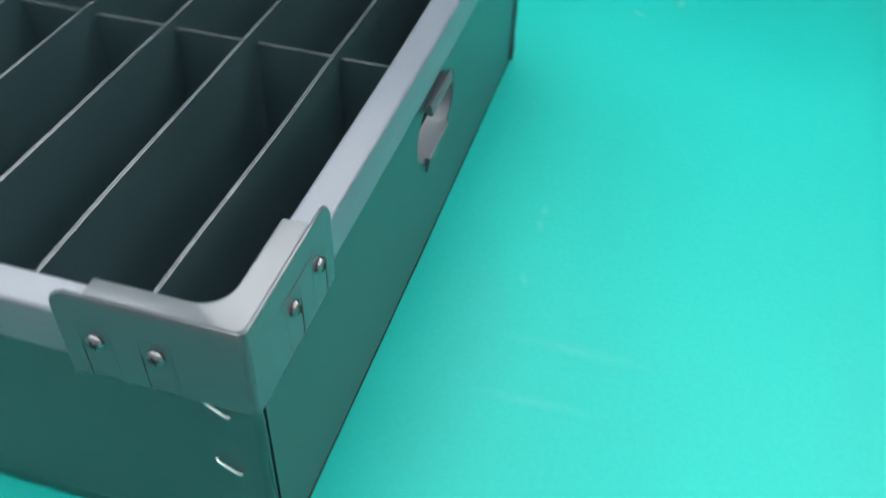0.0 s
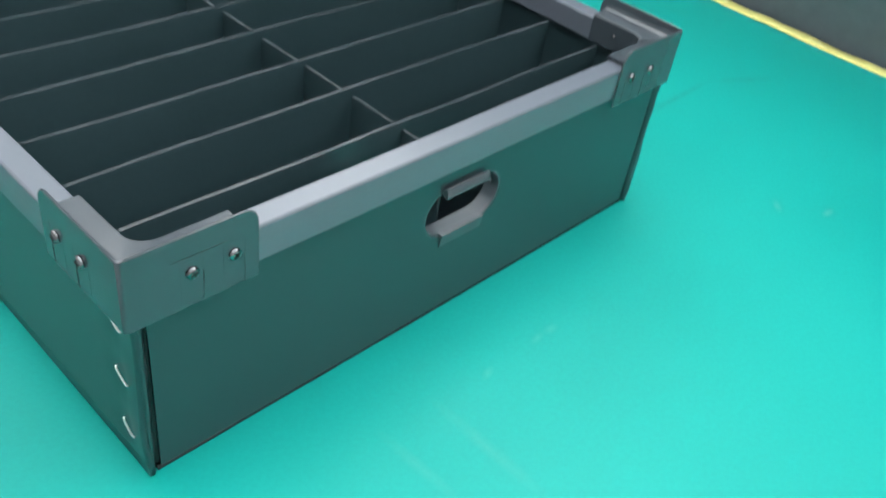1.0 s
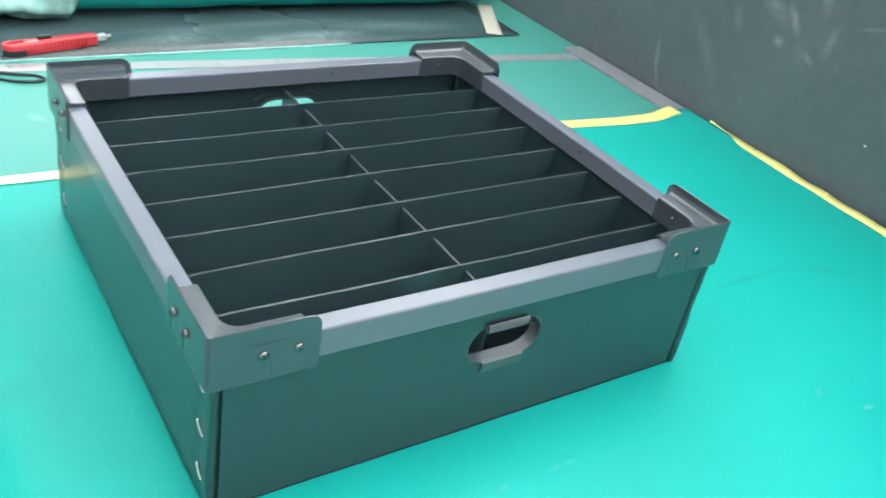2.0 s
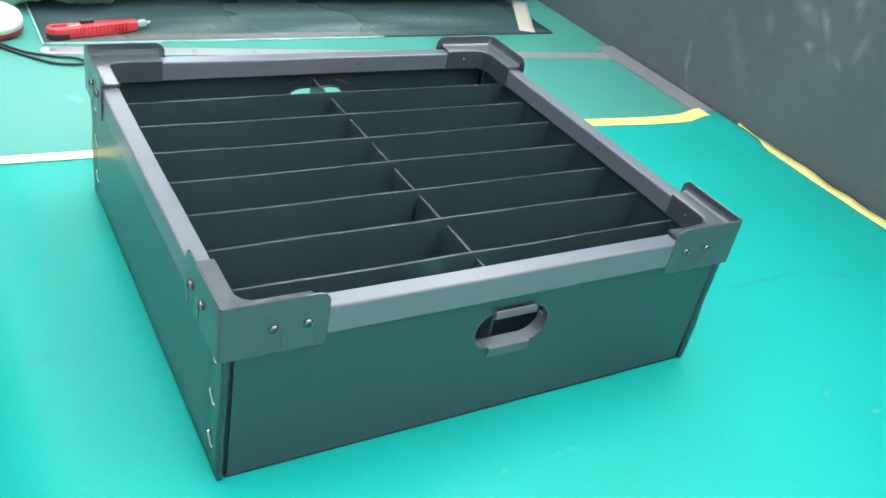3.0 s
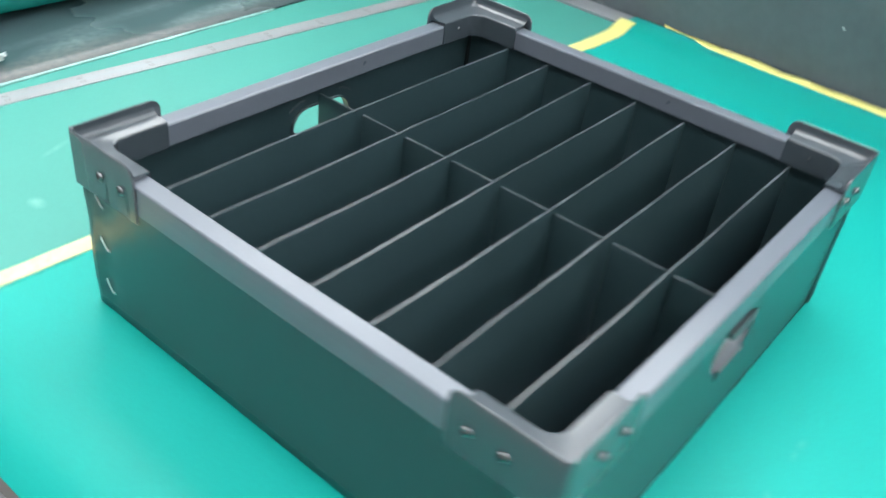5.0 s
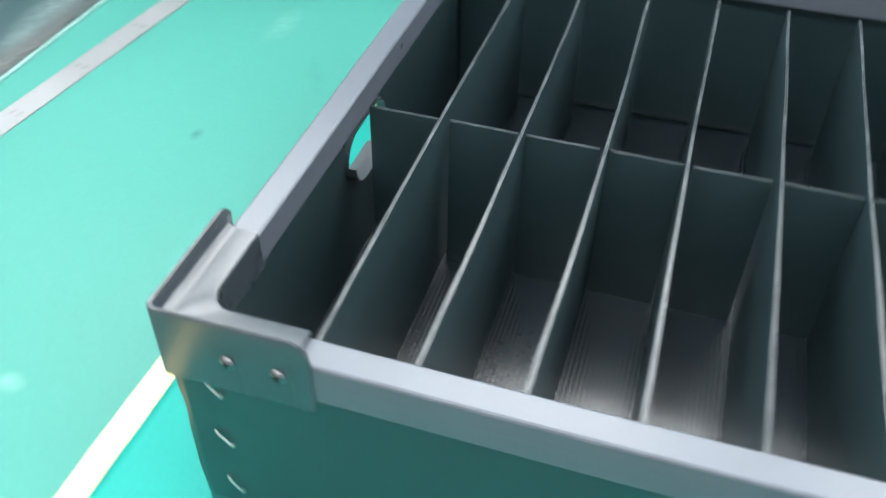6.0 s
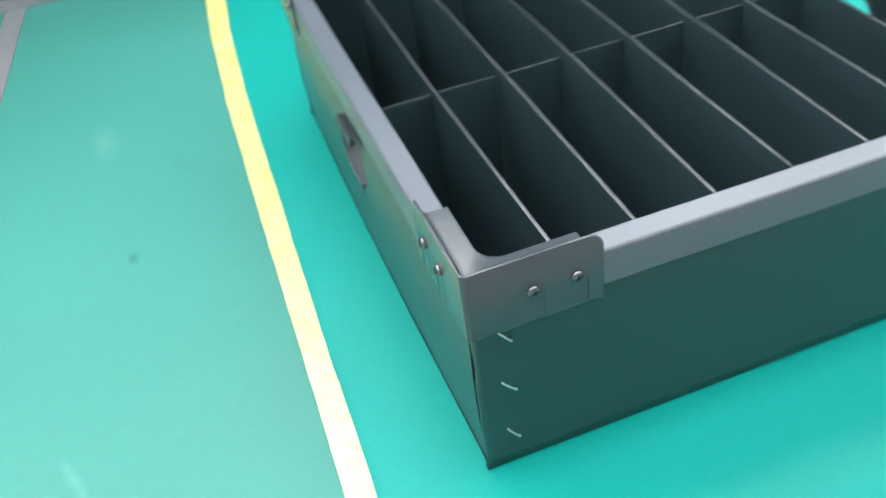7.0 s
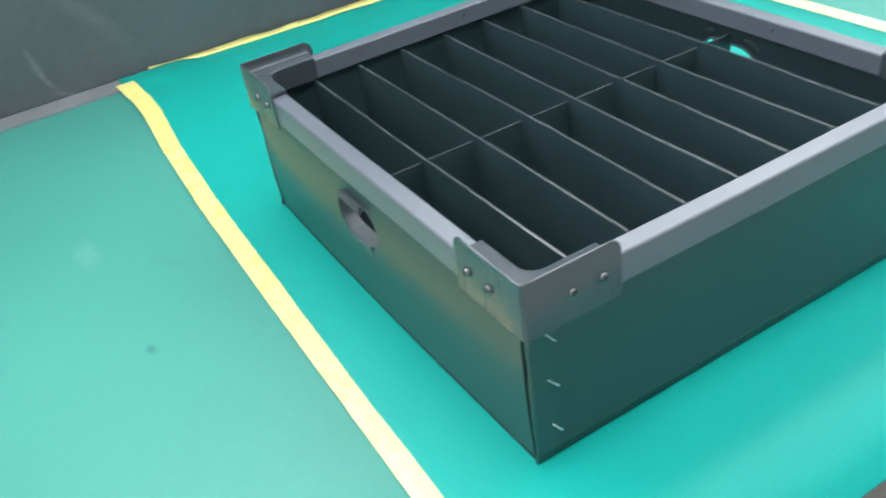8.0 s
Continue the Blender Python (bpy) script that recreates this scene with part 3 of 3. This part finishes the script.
def bracket():
    """The L of a corner bracket: an outer skirt with an upstanding lip, a top plate and an inner flange with a round corner."""
    rows = []
    steps = [("a", 1.0), ("a", 0.985), ("a", 0.75), ("a", 0.5), ("a", 0.25)] + [("c", i / 8) for i in range(9)] + [("b", 0.25), ("b", 0.5), ("b", 0.75), ("b", 0.985), ("b", 1.0)]
    for kind, s in steps:
        ring = []
        for u, z, short in SECTION:
            if s == 1.0 and kind != "c" and u < 0.0012:
                u = 0.0011
            r = 0.0035 + (0.0145 - 0.0035) * min(1, u / 0.021)
            end = LEG - short
            k = u + r
            if kind == "a":
                ring.append((k + (end - k) * s, u, z))
            elif kind == "b":
                ring.append((u, k + (end - k) * s, z))
            else:
                a = radians(270 - 90 * s)
                ring.append((k + r * math.cos(a), k + r * math.sin(a), z))
        rows.append(ring)
    bm = swept(rows, CAPS)
    bmesh.ops.remove_doubles(bm, verts=bm.verts, dist=1e-6)
    return bm


def screw_head():
    bm = lathe([(0.0001, 0.0022), (0.0020, 0.0021), (0.0033, 0.0016), (0.0040, 0.0008), (0.0042, 0.0), (0.0042, -0.0006), (0.0001, -0.0006)], 20)
    return bm


def screw_cross():
    # stands proud of the head; the recess's shade is put into its dark colour
    bm = box(-0.0025, -0.0006, 0.0010, 0.0025, 0.0006, 0.0024)
    box(-0.0006, -0.0025, 0.0010, 0.0006, 0.0025, 0.0024, bm=bm)
    return bm


S1, S2, SZ = 0.0425, 0.0705, 0.1575
first = part("corner_bracket", bracket(), BRACKET, crate, "dark grey corner bracket with a raised lip", smooth=20)
head = part("screw", screw_head(), STEEL, first, "domed steel cross-head screw", smooth=50)
cb = screw_cross()
cross_mesh = bpy.data.meshes.new("cross")
cb.to_mesh(cross_mesh)
cb.free()
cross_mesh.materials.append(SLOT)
# proud bar, not a cut: the slit's shade is its dark colour
slot_bm = box(-0.00018, -0.0115, 0, 0.00018, 0.0115, 0.0002)
slot_mesh = bpy.data.meshes.new("slot")
slot_bm.to_mesh(slot_mesh)
slot_bm.free()
slot_mesh.materials.append(SLIT)
ridge_bm = prism(rounded(-0.0075, -0.022, 0.0075, 0.0088, 0.002), 0.0, 0.0001, [rounded(-0.0071, -0.0218, 0.0071, 0.0084, 0.0018)])
ridge_mesh = bpy.data.meshes.new("ridge")
ridge_bm.to_mesh(ridge_mesh)
ridge_bm.free()
ridge_mesh.materials.append(BRACKET)
tip_bm = lathe([(0.0002, 0.0014), (0.0010, 0.0010), (0.0014, 0.0), (0.0014, -0.0005), (0.0002, -0.0005)], 10)
tip_mesh = bpy.data.meshes.new("screw_tip")
bmesh.ops.recalc_face_normals(tip_bm, faces=tip_bm.faces)
tip_bm.to_mesh(tip_mesh)
tip_bm.free()
tip_mesh.materials.append(STEEL)
head_mesh = head.data
bm_h = bmesh.new()
bm_h.from_mesh(head_mesh)
bm_x = bmesh.new()
bm_x.from_mesh(cross_mesh)
bpy.data.objects.remove(head)
bpy.data.meshes.remove(cross_mesh)
both = bpy.data.meshes.new("screw")
for f in bm_x.faces:
    f.material_index = 1
joint = bpy.data.meshes.new("joint")
bm_x.to_mesh(joint)
bm_h.from_mesh(joint)
bpy.data.meshes.remove(joint)
bm_h.to_mesh(both)
bm_h.free()
bm_x.free()
both.materials.append(STEEL)
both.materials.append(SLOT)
turn = random.Random(4)
corners = [pose(0, 0, 0), pose(W, 0, 0, 0, 0, 90), pose(W, D, 0, 0, 0, 180), pose(0, D, 0, 0, 0, -90)]
for k, m in enumerate(corners):
    br = first if k == 0 else hang("corner_bracket", first.data, crate, "dark grey corner bracket with a raised lip")
    br.matrix_basis = m
    for s in (S1, S2):
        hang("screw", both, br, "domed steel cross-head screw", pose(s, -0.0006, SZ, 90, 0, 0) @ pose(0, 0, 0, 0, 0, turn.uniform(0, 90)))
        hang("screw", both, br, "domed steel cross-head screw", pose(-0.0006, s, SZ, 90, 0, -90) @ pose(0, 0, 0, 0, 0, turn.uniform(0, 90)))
        hang("slot", slot_mesh, br, "thin dark bar for the shade in a slit", pose(s + 0.0072, -0.00005, 0.1445, 90, 0, 0))
        if s == S1 and k == 0:
            hang("slot", slot_mesh, br, "thin dark bar for the shade in a slit", pose(s + 0.006, -0.00005, 0.1690, 90, 0, 0) @ pose(0, 0, 0, 0, 0, 90) @ Matrix.Diagonal((1, 1.6, 1, 1)))
        if s == S1:
            hang("screw_tip", tip_mesh, br, "small steel screw tip", pose(s + 0.012, 0.0222, 0.160, -90, 0, 0))
        hang("ridge", ridge_mesh, br, "faint raised tab outline", pose(s, 0, SZ, 90, 0, 0))
        hang("ridge", ridge_mesh, br, "faint raised tab outline", pose(0, s, SZ, 90, 0, -90))
        hang("slot", slot_mesh, br, "thin dark bar for the shade in a slit", pose(-0.00005, s + 0.0072, 0.1445, 90, 0, -90))

# staples through the folded corners
staple_bm = tube([(0, -0.0066, -0.002), (0.0, -0.0066, 0.0004), (0, 0.0, 0.0008), (0, 0.0066, 0.0004), (0, 0.0066, -0.002)], 0.00078, 6)
staple_mesh = bpy.data.meshes.new("staple")
bmesh.ops.recalc_face_normals(staple_bm, faces=staple_bm.faces)
staple_bm.to_mesh(staple_mesh)
staple_bm.free()
staple_mesh.materials.append(STAPLE)
for y, more in ((0.0245, 0), (0.4705, 15)):
    for z, tilt in ((0.1225, 38), (0.0775, 34), (0.0305, 40)):
        hang("staple", staple_mesh, crate, "bright steel staple", pose(PX - 0.0002, y, z, 0, -90, 0) @ pose(0, 0, 0, 0, 0, -(tilt + more)))

# hand holes with their snap-in guards
def guard():
    """The liner of a hand hole: an oval sleeve with a proud hooked tab above and a tongue below."""
    bm = bmesh.new()
    ring_out = stadium(0, 0, HANDLE_W - 0.0004, HANDLE_H - 0.0004, 12)
    ring_in = stadium(0, 0, HANDLE_W - 0.0036, HANDLE_H - 0.0036, 12)
    joined(bm, prism(ring_out, 0.0004, 0.0080, [ring_in]))
    low_out = [p for p in ring_out[13:] if p[1] < 0.0001] + [p for p in ring_out[:13] if p[1] < 0.0001]
    low_in = [p for p in ring_in[13:] if p[1] < 0.0001] + [p for p in ring_in[:13] if p[1] < 0.0001]
    joined(bm, prism(low_out + low_in[::-1], 0.0080, 0.0140))
    rows = []
    for i in range(9):
        x = -0.0255 + 0.045 * i / 8
        prof = [(0.0208, 0.0045), (0.0180, -0.0012), (0.0166, -0.0032), (0.0166, -0.0045), (0.0180, -0.0053), (0.0238, -0.0041), (0.0247, -0.0030), (0.0242, -0.0018), (0.0222, -0.0008), (0.0219, 0.0040)]
        rows.append([(x, y, z) for y, z in prof])
    joined(bm, swept(rows))
    rows = []
    for i in range(9):
        x = -0.0225 + 0.046 * i / 8
        prof = [(-0.0205, 0.006), (-0.0192, -0.0012), (-0.0198, -0.0028), (-0.0310, -0.0013), (-0.0312, -0.0006), (-0.0222, -0.0006)]
        rows.append([(x, y, z) for y, z in prof])
    joined(bm, swept(rows))
    for sx in (-1, 1):
        pts = [(sx * (0.024 + 0.020 * i / 6), 0.0235 + 0.0075 * math.sin(math.pi / 2 * (1 - i / 6))) for i in range(7)]
        rows = [[(x, y, 0.0048), (x, y, 0.0072), (x, y - 0.0026, 0.0072), (x, y - 0.0026, 0.0048)] for x, y in pts]
        joined(bm, swept(rows))
    return bm


hg = part("handle", guard(), GUARD, crate, "grey snap-in hand hole guard with a proud tab", smooth=40, at=pose(HANDLE_F, PY - belly(HANDLE_F, HANDLE_Z, BOW_F), HANDLE_Z) @ UP)
hang("handle", hg.data, crate, "grey snap-in hand hole guard with a proud tab", pose(HANDLE_B, D - PY + belly(HANDLE_B, HANDLE_Z, BOW_B) * 0.95, HANDLE_Z, 0, 0, 180) @ UP)

# ---- the partition grid inside ----
grid = thing("partition_grid", "black twin-wall divider grid of sixteen long cells inside the crate", "divider grid", at=pose(0, 0, 0.005))
ROWS_Y = [0.0690, 0.1275, 0.1870, 0.2455, 0.3045, 0.3630, 0.4195]


def twin_wall(length, height, bow, seed, thick=0.0022, skin=0.0005):
    """A divider of twin-wall sheet: two skins with a recessed fluted core."""
    bm = bmesh.new()
    n = 24
    for off in (-thick / 2, thick / 2 - skin):
        rows = []
        for i in range(n + 1):
            x = length * i / n
            y = bow * math.sin(math.pi * i / n) + 0.0011 * noise.noise(Vector((x * 9, seed, 0)))
            z = height + 0.0009 * noise.noise(Vector((x * 7, seed, 4)))
            rows.append([(x, y + off, 0), (x, y + off + skin, 0), (x, y + off + skin, z), (x, y + off, z)])
        joined(bm, swept(rows))
    return bm


def flute_core(length, height, bow, seed, thick=0.0022, skin=0.0005):
    n = 24
    rows = []
    for i in range(n + 1):
        x = 0.001 + (length - 0.002) * i / n
        y = bow * math.sin(math.pi * i / n) + 0.0011 * noise.noise(Vector((x * 9, seed, 0)))
        a, b = y - thick / 2 + skin * 0.9, y + thick / 2 - skin * 0.9
        rows.append([(x, a, 0.0005), (x, b, 0.0005), (x, b, height - 0.0008), (x, a, height - 0.0008)])
    return swept(rows)


def edged(ob, height, material=None):
    """Gives the cut top edge of a divider its paler material."""
    ob.data.materials.append(material or EDGE)
    for p in ob.data.polygons:
        if p.normal.z > 0.7 and p.center.z > height - 0.004:
            p.material_index = 1
    return ob


bows = random.Random(8)
for k, y in enumerate(ROWS_Y):
    bow = bows.uniform(-0.0022, 0.0022)
    d = edged(part("long_divider", twin_wall(0.494, 0.1410, bow, k * 3.1), SHEET_IN, grid, at=pose(0.0225, y, 0)), 0.1410)
    part("flute_core", flute_core(0.494, 0.1410, bow, k * 3.1), WEB, d)
stops = [0.0135] + ROWS_Y + [D - 0.0135]
for k, (a, b) in enumerate(zip(stops, stops[1:])):
    run = b - a - 0.0056 - (0.004 if k == 0 else 0)
    d = edged(part("cross_divider", twin_wall(run, 0.1350, 0, 40 + k, 0.0024), SHEET_IN, grid, at=pose(0.2680, a + 0.0028 + (0.004 if k == 0 else 0), 0, 0, 0, 90)), 0.1350, EDGE_DULL)
    part("flute_core", flute_core(run, 0.1350, 0, 40 + k, 0.0024), WEB, d)

# ---- the steel rule on the back mat ----
RZ = -0.0022
rule = thing("steel_rule", "long satin steel rule with a hanging hole lying on the mat", "ruler", at=pose(0.010, 0.9265, RZ, 0, 0, -5.4))
outline = [(1.072, -0.015), (1.072, 0.015)] + rounded(0.0, -0.015, 0.5, 0.015, 0.0145, 8)[9:27]
part("blade", prism(outline, 0.0, 0.0014, [stadium(0.018, 0, 0.0075, 0.0074, 8)]), RULER, rule)
ticks = bmesh.new()
for i in range(0, 201):
    x = 0.035 + 0.005 * i
    ln = 0.010 if i % 20 == 0 else 0.0075 if i % 2 == 0 else 0.005
    for s in (-1, 1):
        y0, y1 = sorted((s * 0.0145, s * (0.0145 - ln * 0.85)))
        box(x - 0.0003, y0, 0.0014, x + 0.0003, y1, 0.0015, bm=ticks)
part("graduation_scale", ticks, INK_PALE, rule, "fine dark graduation lines")
for i in range(1, 11):
    figs = bmesh.new()
    for s in (-1, 1):
        for o in (-0.0035, 0.0012):
            box(0.035 + 0.1 * i + o, s * 0.0045 - 0.0028, 0.0014, 0.035 + 0.1 * i + o + 0.0022, s * 0.0045 + 0.0028, 0.00152, bm=figs)
    part("figure_mark", figs, INK_PALE, rule, "dark marks of a decimetre figure")

# ---- the dark sheet, its tape and the roll of film ----
sheet_bm = mat_sheet([0.02 + 0.04 * i for i in range(26)], [0.952 + 0.03 * i for i in range(19)],
                     lambda x, y: RZ + 0.0032 + 0.0009 * noise.noise(Vector((x * 5, y * 6, 2))) * min(1, (y - 0.952) * 12), 0.0028)
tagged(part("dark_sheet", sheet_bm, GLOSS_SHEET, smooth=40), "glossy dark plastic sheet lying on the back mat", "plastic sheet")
tagged(part("film_edge", swept([[(0.02 + 1.04 * i / 40, 0.9475 + 0.0015 * noise.noise(Vector((i * 0.4, 0, 0))), RZ + 0.0002), (0.02 + 1.04 * i / 40, 0.9512, RZ + 0.0002), (0.02 + 1.04 * i / 40, 0.9512, RZ + 0.003), (0.02 + 1.04 * i / 40, 0.9495, RZ + 0.0032)] for i in range(24)]), FILM, smooth=40),
       "pale edge of clear protective film on the dark sheet", "plastic film")
tagged(part("film_edge", box(0.0165, 0.95, RZ + 0.0002, 0.0198, 1.49, RZ + 0.0034, 0.0004), FILM), "pale edge of clear protective film beside the dark sheet", "plastic film")
strip_bm = mat_sheet([-0.017 + 0.0085 * i for i in range(5)], [0.0 + 0.02 * i for i in range(11)], lambda x, y: RZ + 0.0056 + 0.0006 * noise.noise(Vector((x * 30, y * 20, 0))), 0.0008)
tagged(part("cream_tape", strip_bm, CREAM, smooth=40, at=pose(0.955, 0.955, 0, 0, 0, -28)), "cream tape strip stuck on the dark sheet", "adhesive tape")


def crumple(x0, x1, y, r, amp, freq, seed, n=70, k=28, flat=0.0):
    """A lying roll or bag of film along x with creases."""
    rows = []
    for i in range(n + 1):
        x = x0 + (x1 - x0) * i / n
        pinch = min(1, 0.35 + 6 * min(i, n - i) / n) if flat else 1
        ring = []
        for j in range(k):
            a = 2 * math.pi * j / k
            rr = r * pinch * (1 + amp * noise.noise(Vector((x * freq, math.cos(a) * 2 + seed, math.sin(a) * 2))) + 0.5 * amp * noise.noise(Vector((x * freq * 3, math.cos(a) * 5, math.sin(a) * 5 + seed))))
            ring.append((x, y + rr * math.cos(a), max(RZ + 0.0055, RZ + 0.005 + r * (1 - flat * 0.5) + rr * math.sin(a) * (1 - flat * 0.5))))
        rows.append(ring)
    return swept(rows)


tagged(part("film_roll", crumple(0.17, 1.04, 1.165, 0.062, 0.05, 5, 3), ROLL, smooth=60), "glossy teal film roll lying on the dark sheet", "film roll")
tagged(part("film_bag", crumple(-0.08, 0.185, 1.145, 0.058, 0.4, 14, 11, flat=0.6), FILM, smooth=50), "crinkled translucent plastic bag beside the teal roll", "plastic bag")

# ---- the cutter knife ----
KZ = RZ + 0.0046
knife = thing("utility_knife", "red snap-off utility knife with black slider on a dark sheet", "knife", at=pose(0.027, 0.963, KZ, 0, 0, 13.5))
prof = [(0.0, 0.004), (0.004, -0.006), (0.014, -0.011), (0.05, -0.0115), (0.10, -0.010), (0.147, -0.0085), (0.149, 0.0), (0.147, 0.0095), (0.10, 0.011), (0.06, 0.0125), (0.03, 0.0165), (0.012, 0.0165), (0.003, 0.012)]
bm = prism(prof, 0.0, 0.017, [stadium(0.0205, 0.0065, 0.026, 0.0075, 6)])
bmesh.ops.bevel(bm, geom=[e for e in bm.edges if len(e.link_faces) == 2 and e.calc_face_angle(0) > 0.7], offset=0.0022, segments=2, profile=0.5, affect="EDGES")
part("body", bm, RED, knife, smooth=40)
cap = prism([(-0.001, 0.002), (0.004, -0.0085), (0.014, -0.0126), (0.030, -0.0130), (0.030, -0.0100), (0.015, -0.0090), (0.006, -0.0030), (0.002, 0.004)], 0.0004, 0.0085)
part("end_cap", cap, BLACK, knife, "black rubber end cap")
for i in range(14):
    part("rib", box(0.042 + 0.0065 * i, -0.0122, 0.003, 0.0445 + 0.0065 * i, -0.0085, 0.0178, 0.0008), RED, knife)
part("slider", box(0.056, 0.003, 0.0155, 0.078, 0.0115, 0.0225, 0.002), BLACK, knife, "black ribbed slider")
# darker red strip on top: the shade in the slider's slot put into colour
part("slot", box(0.078, 0.0025, 0.0172, 0.146, 0.0065, 0.0176), RED_DEEP, knife)
part("guide", prism([(0.14, -0.006), (0.165, -0.0045), (0.167, 0.007), (0.14, 0.0085)], 0.006, 0.0135), STAPLE, knife, "folded steel blade guide")
part("blade", prism([(0.16, -0.0035), (0.171, -0.0035), (0.178, 0.0065), (0.16, 0.0065)], 0.0092, 0.0102), STAPLE, knife, "short snap-off blade tip")
part("label_mark", box(0.036, 0.0005, 0.0171, 0.054, 0.0030, 0.01725), WHITE, knife, "small pale printed bar")

# ---- the tape measure with its cord ----
reel = thing("tape_measure", "round white and red tape measure with a black wrist cord", "tape measure", at=pose(-0.057, 1.013, RZ))
part("lower_shell", lathe([(0.001, 0.0), (0.048, 0.0), (0.054, 0.003), (0.056, 0.009), (0.056, 0.013), (0.001, 0.013)], 56), RED_DEEP, reel, "dark red lower shell", smooth=35)
part("upper_shell", lathe([(0.001, 0.013), (0.056, 0.013), (0.056, 0.022), (0.053, 0.030), (0.046, 0.0345), (0.02, 0.037), (0.001, 0.0372)], 56), WHITE, reel, "white domed upper shell", smooth=35)
part("clasp", box(-0.002, -0.063, 0.003, 0.012, -0.052, 0.013, 0.002), STEEL, reel, "small metal clasp")
part("cord", tube([(0.006, -0.060, 0.008), (0.012, -0.072, 0.0035), (0.035, -0.100, 0.0025), (0.075, -0.138, 0.0025), (0.110, -0.148, 0.0025), (0.123, -0.142, 0.003), (0.112, -0.126, 0.003), (0.08, -0.115, 0.0028), (0.045, -0.098, 0.0035), (0.014, -0.069, 0.0055), (0.007, -0.061, 0.008)], 0.0022), BLACK, reel, "black braided wrist cord", smooth=60)
